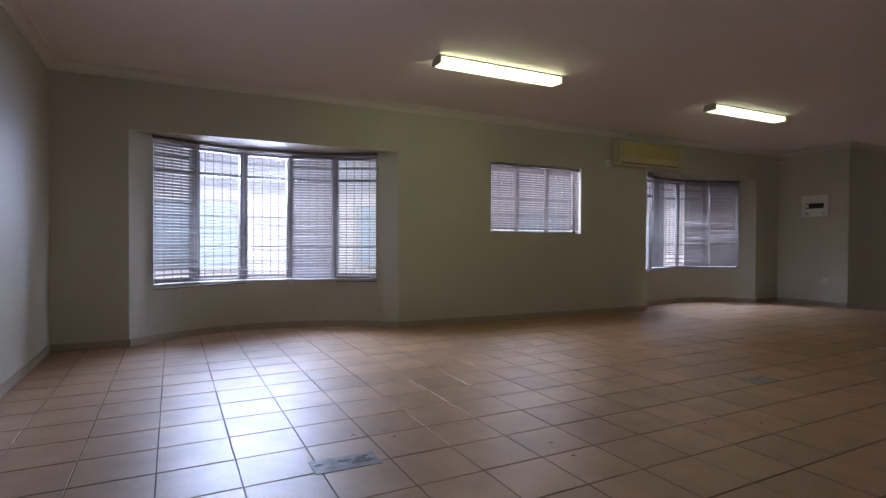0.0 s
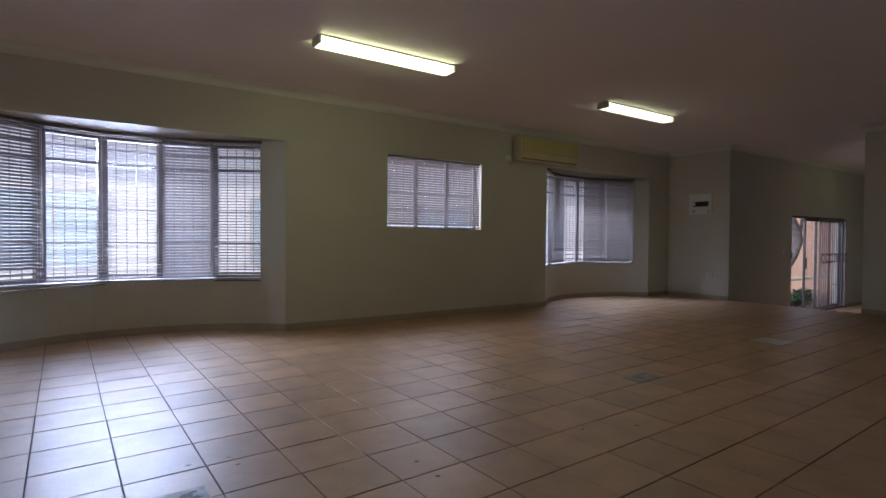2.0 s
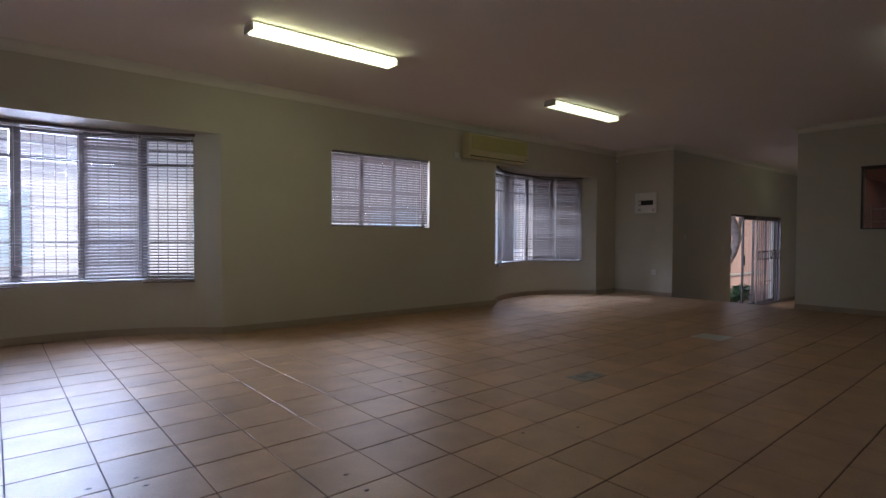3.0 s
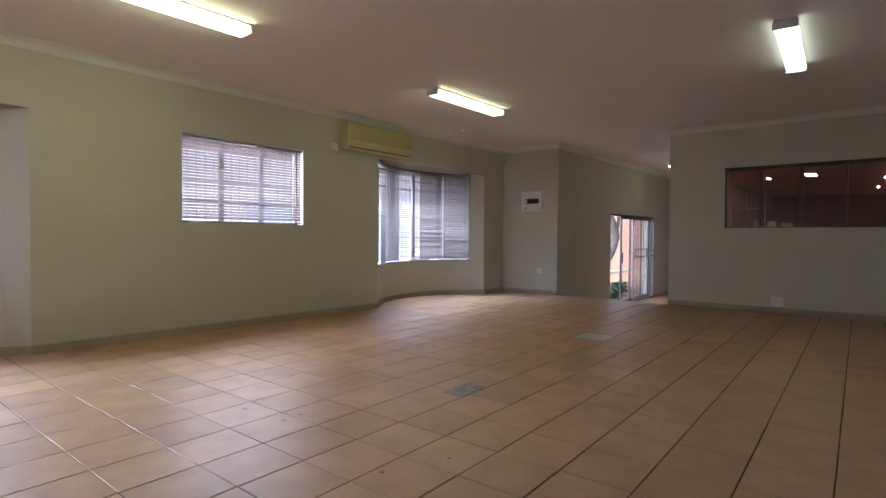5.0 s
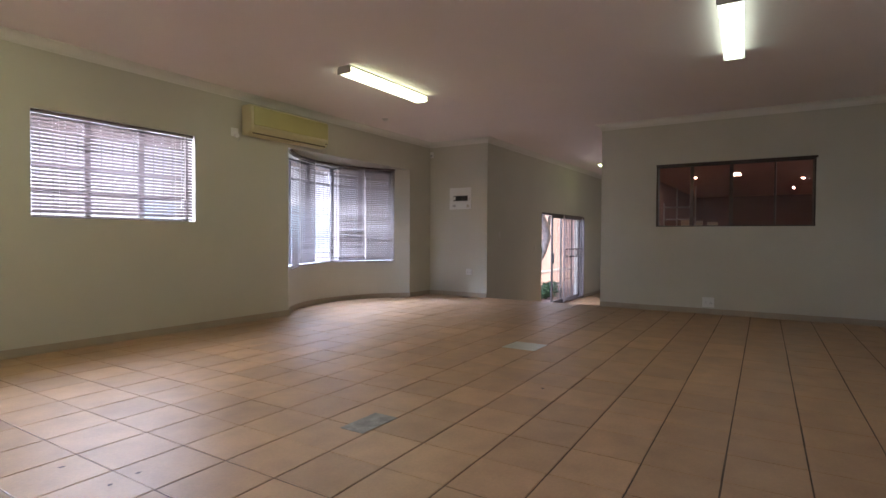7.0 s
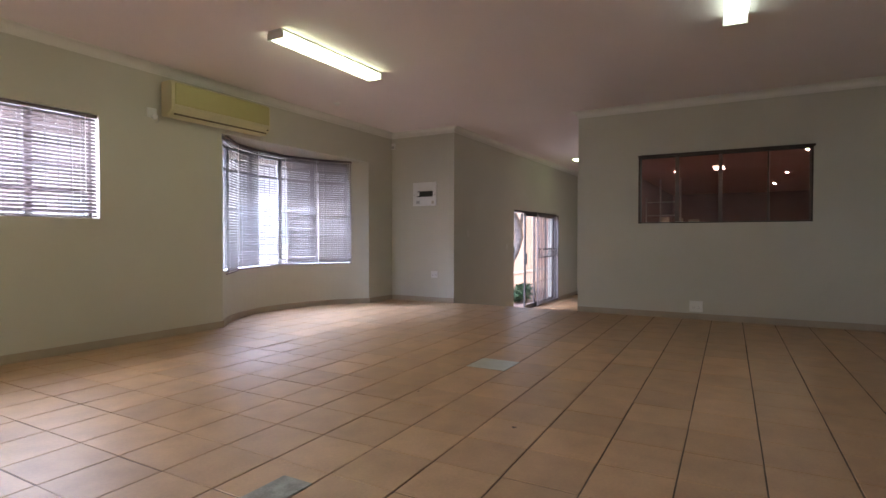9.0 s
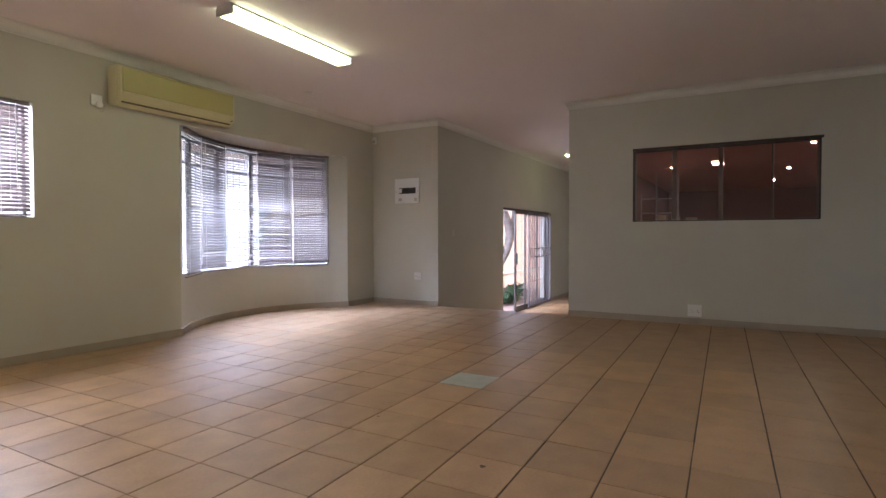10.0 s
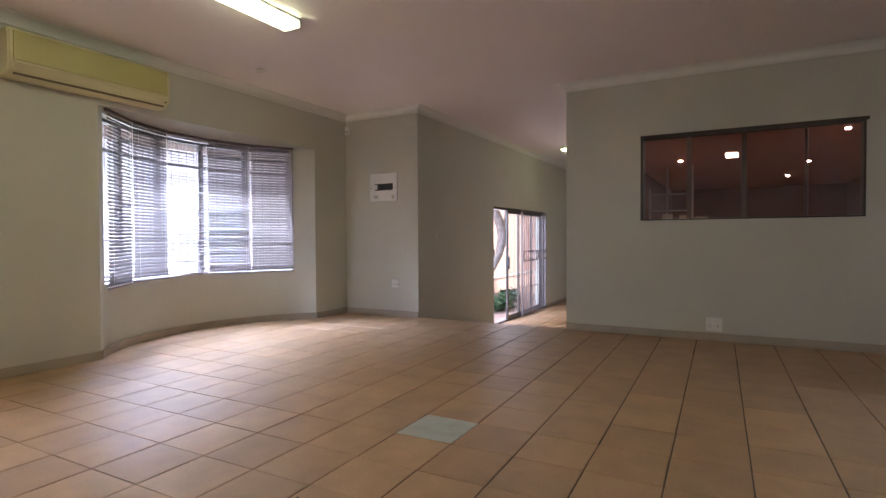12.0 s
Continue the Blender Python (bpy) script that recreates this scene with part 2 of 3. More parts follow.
for n, (cx, half, wh) in enumerate(BAYS):
    r, cy = bay_arc(half)
    full, win, west = math.asin(half / r), math.asin(wh / r), math.asin(WEST[n] / r)
    bm = arc_wall(cx, cy, r, r + BAY_T, -full, full, -0.7, SILL - DROP[n], 32)
    merge(bm, arc_wall(cx, cy, r, r + BAY_T, -full, -west, SILL - DROP[n], HEAD - DROP[n], 5))
    merge(bm, arc_wall(cx, cy, r, r + BAY_T, win, full, SILL - DROP[n], HEAD - DROP[n], 5))
    merge(bm, arc_wall(cx, cy, r, r + BAY_T, -full, full, HEAD - DROP[n], SOFFIT - DROP[n], 32))
    structure(f"wall_bay_{n + 1}", bm, M_WALL, "curved painted plaster wall of a shallow bay", "wall")
    bm = bmesh.new()
    ring = [bm.verts.new((cx + (r + BAY_T) * math.sin(a), cy + (r + BAY_T) * math.cos(a), SOFFIT - DROP[n])) for a in np.linspace(-full, full, 33)]
    ends = [bm.verts.new((cx + half, Y1, SOFFIT - DROP[n])), bm.verts.new((cx - half, Y1, SOFFIT - DROP[n]))]
    f = bm.faces.new(ring + ends)
    up = bmesh.ops.extrude_face_region(bm, geom=[f])
    for v in up["geom"]:
        if isinstance(v, bmesh.types.BMVert):
            v.co.z += 0.12 + DROP[n]
    bmesh.ops.recalc_face_normals(bm, faces=bm.faces[:])
    structure(f"bay_soffit_{n + 1}", bm, M_WALL, "flat painted soffit over a bay window", "ceiling")


def cornice(points, size=0.085):
    """A coved cornice run along a closed line, inside on the right hand."""
    bm = bmesh.new()
    prof = [(0.0, -size - 0.012), (0.012, -size - 0.012)] + [(0.012 + (size - 0.012) * (1 - math.cos(a)), -size + size * math.sin(a) * 0.9) for a in np.linspace(0, math.pi / 2, 7)] + [(size + 0.004, 0.0)]
    rings = []
    n = len(points)
    for i in range(n):
        p, a, c = Vector(points[i]), Vector(points[i - 1]), Vector(points[(i + 1) % n])
        d0, d1 = (p - a).normalized(), (c - p).normalized()
        n0, n1 = Vector((d0.y, -d0.x)), Vector((d1.y, -d1.x))
        mitre = (n0 + n1) / (1 + n0.dot(n1))
        rings.append([bm.verts.new((p.x + mitre.x * u, p.y + mitre.y * u, CEIL + v)) for u, v in prof])
    for i in range(n):
        p, q = rings[i], rings[(i + 1) % n]
        for k in range(len(prof) - 1):
            bm.faces.new((p[k], q[k], q[k + 1], p[k + 1]))
    return bm


structure("cornice", cornice([(X0, Y0), (X0, Y1), (X1, Y1), (X1, HALL_Y1), (HALL_X1, HALL_Y1), (HALL_X1, HALL_Y0), (X1, HALL_Y0), (X1, Y0)]), M_CORNICE,
          "pale coved plaster cornice round the ceiling", "cornice")

# skirting
SK, SH = 0.014, 0.085


def skirting(x0, x1, y0, y1, z=0.0):
    structure("baseboard", box(x0, x1, y0, y1, z, z + SH, 0.004), M_SKIRT, "beige painted skirting board", "baseboard")


skirting(X0, BAYS[0][0] - BAYS[0][1], Y1 - SK, Y1)
skirting(BAYS[0][0] + BAYS[0][1], BAYS[1][0] - BAYS[1][1], Y1 - SK, Y1)
skirting(BAYS[1][0] + BAYS[1][1], X1 - SK, Y1 - SK, Y1)
skirting(X1 - SK, X1, HALL_Y1 - 0.002, Y1)
skirting(X1 - SK, X1, Y0, HALL_Y0 + 0.002)
skirting(X0, X0 + SK, Y0, Y1 - SK)
skirting(X0 + SK, X1 - SK, Y0, Y0 + SK)
skirting(X1 + 0.62, DOOR[0] - 0.05, HALL_Y1 - SK, HALL_Y1, HALL_Z)
skirting(DOOR[1] + 0.05, HALL_X1, HALL_Y1 - SK, HALL_Y1, HALL_Z)
skirting(HALL_X1 - SK, HALL_X1, HALL_Y0, HALL_Y1 - SK, HALL_Z)
for cx, half, wh in BAYS:
    r, cy = bay_arc(half)
    full = math.asin(half / r)
    structure("baseboard", arc_wall(cx, cy, r - SK, r + 0.001, -full, full, 0, SH, 32), M_SKIRT, "beige painted curved skirting board", "baseboard")

# ---------------------------------------------------------------- windows


def bar_grid(bm, x0, x1, z0, z1, y, step):
    n = max(2, round((x1 - x0) / step))
    for i in range(n + 1):
        x = x0 + (x1 - x0) * i / n
        rod(bm, (x, y, z0), (x, y, z1), 0.006, 6)
    for z in (z0 + 0.04, z0 + 0.26 * (z1 - z0), z0 + 0.5 * (z1 - z0), z1 - 0.12):
        add_box(bm, x0, x1, y - 0.004, y + 0.004, z - 0.011, z + 0.011)
    for i in range(n):
        x = x0 + (x1 - x0) * (i + 0.5) / n
        bmesh.ops.create_circle(bm, segments=10, radius=0.03, matrix=Matrix.Translation((x, y, z1 - 0.21)) @ pose(0, 0, 0, 90))
    return bm


def casement(parent, width, z0, z1, transom, opens=False):
    """One light: frame, transom, panes; its middle at the origin, glass in y = 0."""
    w, f = width / 2, 0.035
    part("window_frame", boxes((-w, -w + f, -0.02, 0.02, z0, z1), (w - f, w, -0.02, 0.02, z0, z1), (-w + f, w - f, -0.02, 0.02, z0, z0 + f),
                               (-w + f, w - f, -0.02, 0.02, z1 - f, z1), (-w + f, w - f, -0.016, 0.016, transom - 0.018, transom + 0.018)), M_STEEL, parent)
    for a, b in ((z0 + f, transom - 0.018), (transom + 0.018, z1 - f)):
        p = part("pane", box(-w + f, w - f, -0.003, 0.003, a, b), M_GLASS, parent)
        p.visible_shadow = False
    part("burglar_bar", bar_grid(bmesh.new(), -w + 0.03, w - 0.03, z0 + 0.02, z1 - 0.02, 0.07, 0.11), M_BAR, parent)


for n, (cx, half, wh) in enumerate(BAYS):
    r, cy = bay_arc(half)
    win, west = math.asin(wh / r), math.asin(WEST[n] / r)
    step = (win + west) / 5
    rr = (r + 0.13) * math.cos(step / 2)
    for i in range(5):
        a = -west + step * (i + 0.5)
        w = thing(f"window_{n * 5 + i + 1}", "brown-grey steel-framed window light with burglar bars outside", "window", (cx + rr * math.sin(a), cy + rr * math.cos(a), 0), -math.degrees(a), "bay window lights")
        w["kind"] = "structure"
        casement(w, 2 * (r + 0.13) * math.sin(step / 2) - 0.004, SILL - DROP[n], HEAD - DROP[n], SILL - DROP[n] + 1.40)
    for i in range(1, 5) if n == 0 else ():
        a = -west + step * i
        post = thing("window_post", "grey-brown painted post between two bay window lights", "window post", (cx + (r + 0.15) * math.sin(a), cy + (r + 0.15) * math.cos(a), 0), -math.degrees(a), "bay window posts")
        post["kind"] = "structure"
        part("post", box(-0.05, 0.05, -0.055, 0.05, SILL - DROP[n] + 0.018, HEAD - DROP[n], 0.006), M_BAR, post)
    structure("window_sill", arc_wall(cx, cy, r - 0.012, r + BAY_T, -west, win, SILL - DROP[n], SILL - DROP[n] + 0.018, 20), M_FRAME, "white painted sill under a bay window", "window sill")
w = thing("window_11", "brown-grey steel-framed window behind a drawn blind", "window", ((WIN[0] + WIN[1]) / 2, Y1 + 0.17, 0))
w["kind"] = "structure"
for i in range(3):
    pw = (WIN[1] - WIN[0]) / 3
    x = -pw + pw * i
    part("window_frame", boxes((x - pw / 2, x - pw / 2 + 0.03, -0.02, 0.02, WIN[2], WIN[3]), (x + pw / 2 - 0.03, x + pw / 2, -0.02, 0.02, WIN[2], WIN[3]),
                               (x - pw / 2 + 0.03, x + pw / 2 - 0.03, -0.02, 0.02, WIN[2], WIN[2] + 0.03), (x - pw / 2 + 0.03, x + pw / 2 - 0.03, -0.02, 0.02, WIN[3] - 0.03, WIN[3])), M_STEEL, w)
    p = part("pane", box(x - pw / 2 + 0.03, x + pw / 2 - 0.03, -0.003, 0.003, WIN[2] + 0.03, WIN[3] - 0.03), M_GLASS, w)
    p.visible_shadow = False
part("burglar_bar", bar_grid(bmesh.new(), -0.82, 0.82, WIN[2] + 0.02, WIN[3] - 0.02, 0.05, 0.12), M_BAR, w)

# ---------------------------------------------------------------- venetian blinds
PITCH, SLAT = 0.036, 0.043


def slat_mesh(width, tilt, seed):
    """A thin, slightly crowned slat; tilt in degrees lifts the room-side edge."""
    bm = bmesh.new()
    half, cols = width / 2, 4
    grid = []
    for s in (-1, 1):
        row = []
        for k in range(cols + 1):
            u = k / cols - 0.5
            y, z = u * SLAT, 0.004 * (1 - 4 * u * u)
            a = -radians(tilt)
            row.append(bm.verts.new((s * half, y * math.cos(a) - z * math.sin(a), y * math.sin(a) + z * math.cos(a))))
        grid.append(row)
    for k in range(cols):
        bm.faces.new((grid[0][k], grid[1][k], grid[1][k + 1], grid[0][k + 1]))
    bmesh.ops.solidify(bm, geom=bm.faces[:], thickness=0.0006)
    me = bpy.data.meshes.new("slat")
    bm.to_mesh(me)
    bm.free()
    me.materials.append(M_SLAT)
    return me


def blind(at, turn, width, top, bottom, tilt, label, seed, sag=0.0, gap=()):
    rng = random.Random(seed)
    b = thing("venetian_blind", label, "blind", (at[0], at[1], 0), turn, "venetian blinds")
    h = width / 2
    part("head_rail", box(-h, h, -0.016, 0.016, top - 0.035, top, 0.003), M_RAIL, b, "brown metal head rail")
    me = slat_mesh(width - 0.012, tilt, seed)
    z, n = top - 0.055, 0
    while z > bottom + 0.04:
        s = new("slat", me)
        s.parent = b
        lean = sag * (top - z) / (top - bottom)
        s.matrix_basis = pose(rng.uniform(-0.002, 0.002), rng.uniform(-0.001, 0.001), z, rng.uniform(-0.7, 0.7), lean + rng.uniform(-0.08, 0.08), 0)
        step = PITCH
        for g0, g1, k in gap:
            if g0 < z < g1:
                step = PITCH * k
        z -= step
        n += 1
    r = part("bottom_rail", box(-h + 0.006, h - 0.006, -0.012, 0.012, -0.007, 0.007, 0.003), M_RAIL, b, "brown metal bottom rail")
    r.matrix_basis = pose(0, 0, bottom + 0.01, 0, sag, 0)
    for x in (-h * 0.72, h * 0.72):
        bm = bmesh.new()
        rod(bm, (x, -0.024, bottom + 0.01), (x, -0.024, top - 0.03), 0.0012, 5)
        rod(bm, (x, 0.024, bottom + 0.01), (x, 0.024, top - 0.03), 0.0012, 5)
        part("ladder_cord", bm, M_CORD, b)
    bm = bmesh.new()
    rod(bm, (h * 0.86, -0.034, bottom + 0.25), (h * 0.86, -0.03, top - 0.03), 0.004, 6)
    part("tilt_wand", bm, M_CORD, b)
    bm = bmesh.new()
    rod(bm, (h * 0.80, -0.034, bottom + 0.18), (h * 0.80, -0.034, top - 0.03), 0.0015, 5)
    rod(bm, (h * 0.80, -0.034, bottom + 0.15), (h * 0.80, -0.034, bottom + 0.19), 0.006, 6, 0.003)
    part("pull_cord", bm, M_CORD, b)
    return b


TILTS = [[(-42, 0.0, 0.655), (-10, -0.3, 0.665), (-9, 0.9, 0.70), (-44, -0.9, 0.69), (-20, 0.0, 0.675)], [(-46, -1.2, 0.67), (-52, 0.0, 0.69), (-24, 1.2, 0.72), (-50, 0.6, 0.705), (-50, -0.4, 0.70)]]
GAPS = {0: ((0.70, 0.86, 1.9),), 7: ((0.74, 1.0, 2.3),)}
for n, (cx, half, wh) in enumerate(BAYS):
    r, cy = bay_arc(half)
    win, west = math.asin((wh + 0.03) / r), math.asin((WEST[n] + 0.03) / r)
    step = (win + west) / 5
    rr = (r - 0.012) * math.cos(step / 2) - 0.028
    for i in range(5):
        a = -west + step * (i + 0.5)
        tilt, sag, low = TILTS[n][i]
        blind((cx + rr * math.sin(a), cy + rr * math.cos(a)), -math.degrees(a), 2 * rr * math.tan(step / 2) - 0.003, SOFFIT - DROP[n] - 0.006, low - DROP[n], tilt,
              "taupe aluminium venetian blind, slats open" if tilt > -18 else "taupe aluminium venetian blind, slats tilted nearly closed", n * 5 + i, sag, GAPS.get(n * 5 + i, ()))
blind(((WIN[0] + WIN[1]) / 2, Y1 + 0.035), 0, WIN[1] - WIN[0] - 0.02, WIN[3] - 0.004, WIN[2] + 0.012, -46, "wide taupe aluminium venetian blind in the small window", 20)

# ---------------------------------------------------------------- lamps and ceiling things


def batten_lamp(x, y, glow, turn=0.0):
    l = thing("fluorescent_lamp", "white batten fluorescent lamp with a lit prismatic cover", "ceiling lamp", (x, y, CEIL), turn, "ceiling battens")
    part("lamp_base", box(-0.775, 0.775, -0.088, 0.088, -0.022, 0, 0.004), M_LAMPBODY, l)
    bm = bmesh.new()
    add_box(bm, -0.755, 0.755, -0.094, 0.094, -0.085, -0.022)
    for v in bm.verts:
        if v.co.z < -0.08:
            v.co.y *= 0.86
    bmesh.ops.bevel(bm, geom=bm.edges[:], offset=0.01, segments=2, affect="EDGES")
    part("diffuser", bm, glow, l, "glowing prismatic cover")
    for s in (-1, 1):
        part("end_cap", box(min(s * 0.755, s * 0.775), max(s * 0.755, s * 0.775), -0.098, 0.098, -0.088, -0.022, 0.004), M_LAMPBODY, l)
    return l


batten_lamp(4.67, 5.76, M_DIFF)
batten_lamp(8.80, 5.76, M_DIFF_DIM)
batten_lamp(9.0, 1.985, M_COOL, 3.2)
hall_lamp = thing("hall_ceiling_lamp", "small lit round opal ceiling lamp in the hall", "ceiling lamp", (17.45, 5.57, CEIL))
part("lamp_base", disc(0, 0, -0.03, 0, 0.11, 24), M_LAMPBODY, hall_lamp)
bm = bmesh.new()
bmesh.ops.create_uvsphere(bm, u_segments=20, v_segments=10, radius=0.10, matrix=Matrix.Translation((0, 0, -0.03)) @ Matrix.Diagonal((1, 1, 0.45, 1)))
part("shade", bm, M_HALL, hall_lamp, "glowing opal shade", True)
d = thing("smoke_detector", "small round white ceiling sensor", "sensor", (10.43, 7.08, CEIL))
part("sensor_base", disc(0, 0, -0.012, 0, 0.05), M_PLASTIC, d)
part("sensor_dome", disc(0, 0, -0.035, -0.012, 0.025, 20, 0.042), M_PLASTIC, d)

# ---------------------------------------------------------------- air conditioner
ac = thing("air_conditioner", "old yellowed split air conditioner above the bay", "air conditioner", (8.895, Y1, 2.522))
L, D, HH = 0.715, 0.21, 0.395
bm = bmesh.new()
prof = [(0, 0.0), (-D * 0.62, 0.0), (-D * 0.93, 0.055), (-D, 0.11), (-D, HH - 0.05), (-D * 0.86, HH), (0, HH)]
ends = [[bm.verts.new((s * L, y, z)) for y, z in prof] for s in (-1, 1)]
for k in range(len(prof)):
    j = (k + 1) % len(prof)
    bm.faces.new((ends[0][k], ends[0][j], ends[1][j], ends[1][k]))
bm.faces.new(ends[0][::-1])
bm.faces.new(ends[1])
bmesh.ops.recalc_face_normals(bm, faces=bm.faces[:])
bmesh.ops.bevel(bm, geom=bm.edges[:], offset=0.012, segments=2, affect="EDGES")
body = part("body", bm, M_ACBODY, ac, "cream plastic casing")
part("front_panel", box(-L + 0.035, L - 0.035, -D - 0.012, -D + 0.004, 0.125, HH - 0.03, 0.006), M_ACPANEL, ac, "yellowed flat front panel")
part("trim_strip", box(-L + 0.035, L - 0.035, -D - 0.016, -D + 0.002, 0.098, 0.120, 0.005), M_ACBODY, ac)
for k in range(3):
    f = part("louvre", box(-L + 0.05, L - 0.05, -0.003, 0.003, -0.014, 0.014, 0.002), M_ACBODY, ac)
    f.matrix_basis = pose(0, -D * (0.99 - 0.11 * k), 0.080 - 0.025 * k, 35, 0, 0)
part("air_slot", box(-L + 0.05, L - 0.05, -D * 0.86, -D * 0.76, 0.014, 0.030, 0.003), M_SLOT, ac, "brown air outlet slot")
bm = bmesh.new()
rod(bm, (L - 0.05, -D - 0.006, 0.06), (L - 0.05, -D + 0.03, 0.06), 0.006, 10)
part("indicator", bm, M_DARK, ac)
ph = thing("isolator_switch", "small white square isolator switch with a looped cord", "switch", (8.07, Y1, 2.53))
part("back_plate", box(-0.058, 0.05, -0.02, 0, -0.045, 0.065, 0.004), M_PLASTIC, ph)
bm = bmesh.new()
rod(bm, (0.015, -0.02, -0.03), (0.015, -0.05, -0.03), 0.034, 16, 0.028)
part("knob", bm, M_PLASTIC, ph)
bm = bmesh.new()
for a in range(8):
    p = [(0.02 + 0.035 * math.cos(b), -0.045, -0.05 + 0.05 * math.sin(b)) for b in (a * math.pi / 8 - 1.8, (a + 1) * math.pi / 8 - 1.8)]
    rod(bm, p[0], p[1], 0.005, 6)
part("cable", bm, M_GREYPL, ph)

# ---------------------------------------------------------------- things on the east wall
db = thing("distribution_board", "white surface-mounted electrical distribution board with dark breaker slot", "fuse box", (X1, 7.01, 1.93), -90)
part("cover", box(-0.245, 0.245, -0.022, 0, -0.21, 0.215, 0.006), M_PLASTIC, db)
part("breaker_window", box(-0.155, 0.175, -0.026, -0.0225, -0.045, 0.055, 0.002), M_DARK, db, "dark slot in the cover")
for k in range(6):
    part("breaker", box(-0.075 + 0.036 * k, -0.075 + 0.036 * k + 0.031, -0.034, -0.0265, -0.022, 0.032, 0.002), M_DARK, db)
part("main_switch", box(-0.145, -0.10, -0.040, -0.0265, -0.03, 0.04, 0.003), M_PLASTIC, db)
for x, z in ((-0.215, -0.01), (0.215, -0.01)):
    bm = bmesh.new()
    rod(bm, (x, -0.0225, z), (x, -0.029, z), 0.011, 12)
    part("screw", bm, M_GREYPL, db)
part("label", box(-0.17, -0.10, -0.0235, -0.0222, -0.165, -0.12), M_GREYPL, db, "grey printed label, unreadable")
part("label", box(0.15, 0.20, -0.0235, -0.0222, -0.175, -0.12), M_CREAM, db, "small printed sticker")


def socket(name, at, w, h, label, depth=0.012):
    s = thing(name, label, "socket", at, -90)
    part("plate", box(-w / 2, w / 2, -depth, 0, -h / 2, h / 2, 0.003), M_PLASTIC, s)
    for x in (-w * 0.22, w * 0.22):
        for dx, dz in ((0, 0.012), (-0.011, -0.010), (0.011, -0.010)):
            bm = bmesh.new()
            rod(bm, (x + dx, -depth + 0.002, dz - 0.008), (x + dx, -depth - 0.0015, dz - 0.008), 0.004, 10)
            part("socket_hole", bm, M_DARK, s)
        part("rocker", box(x - 0.009, x + 0.009, -depth - 0.005, -depth + 0.001, h * 0.26, h * 0.26 + 0.022, 0.002), M_PLASTIC, s)
    return s


socket("wall_socket", (X1, 6.81, 0.49), 0.13, 0.12, "white flush double wall socket below the fuse box")
socket("box_socket", (X1, 2.55, 0.185), 0.165, 0.15, "white surface-mounted double socket box above the skirting", 0.05)
pir = thing("alarm_sensor", "small white alarm sensor high in the corner", "sensor", (X1, 7.68, 2.84), -90)
part("body", box(-0.035, 0.035, -0.045, 0, -0.06, 0.055, 0.01), M_PLASTIC, pir)
part("lens", box(-0.024, 0.024, -0.051, -0.044, -0.045, 0.0, 0.003), M_GREYPL, pir)
for x, z in ((13.27, 1.22), (15.1, 0.95)):
    s = thing("light_switch", "cream light switch on the hall wall", "switch", (x, HALL_Y1, z))
    part("plate", box(-0.038, 0.038, -0.01, 0, -0.058, 0.058, 0.003), M_LAMPBODY, s)
    part("rocker", box(-0.012, 0.012, -0.014, -0.009, -0.02, 0.02, 0.002), M_LAMPBODY, s)

# internal window
iw = thing("window_12", "wide dark-framed internal window with tinted sliding glass", "window", (X1, 0, 0), 0)
iw["kind"] = "structure"
a, b, lo, hi = INNER
part("window_frame", boxes((-0.004, 0.10, a, a + 0.02, lo, hi), (-0.004, 0.10, b - 0.03, b, lo, hi), (-0.004, 0.10, a + 0.02, b - 0.03, lo, lo + 0.015)), M_WOOD, iw)
part("track", boxes((-0.03, 0.10, a - 0.02, b, hi - 0.03, hi), (-0.018, 0.06, a, b - 0.03, hi - 0.05, hi - 0.03)), M_WOOD, iw, "dark wooden top track")
cuts = [b - 0.03, 2.81, 2.26, 1.69, a + 0.02]
for k in range(4):
    y1, y0 = cuts[k], cuts[k + 1]
    x = 0.045 if k < 3 else 0.025
    part("sash", boxes((x - 0.012, x + 0.012, y0 - (0.022 if k < 2 else 0.0), y0 + (0.03 if k < 2 else 0.02), lo + 0.022, hi - 0.05)), M_SASH, iw)
    p = part("pane", box(x - 0.003, x + 0.003, -(y1 - y0) / 2 + 0.012, (y1 - y0) / 2 - 0.012, lo + 0.022, hi - 0.05), M_TINT, iw)
    p.matrix_basis = pose(0.032, (y0 + y1) / 2, 0, 0, -1.0, (0.6, -0.7, -0.8, 0.9)[k])
    p.visible_shadow = False

# ---------------------------------------------------------------- office behind the internal window
OX, OZ = 22.5, 2.47
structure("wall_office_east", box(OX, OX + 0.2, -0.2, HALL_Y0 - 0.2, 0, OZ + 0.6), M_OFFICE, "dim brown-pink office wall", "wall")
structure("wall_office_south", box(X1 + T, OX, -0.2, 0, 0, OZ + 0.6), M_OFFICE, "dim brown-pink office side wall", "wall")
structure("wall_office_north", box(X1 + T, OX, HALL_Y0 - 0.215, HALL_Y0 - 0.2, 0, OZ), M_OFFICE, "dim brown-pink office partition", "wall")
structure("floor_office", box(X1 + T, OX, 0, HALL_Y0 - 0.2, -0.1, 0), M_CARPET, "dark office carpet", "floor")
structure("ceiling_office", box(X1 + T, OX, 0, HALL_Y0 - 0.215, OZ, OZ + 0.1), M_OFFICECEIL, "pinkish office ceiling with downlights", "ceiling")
for x, y in ((16.13, 3.21), (17.28, 1.27), (14.1, 1.165), (19.75, 1.41)):
    dl = thing("downlight", "small lit recessed downlight", "downlight", (x, y, OZ), 0, "office downlights")
    part("ring", disc(0, 0, -0.008, 0, 0.045, 24, 0.05), M_PLASTIC, dl)
    part("bulb", disc(0, 0, -0.012, -0.0085, 0.027), M_DOWN, dl)
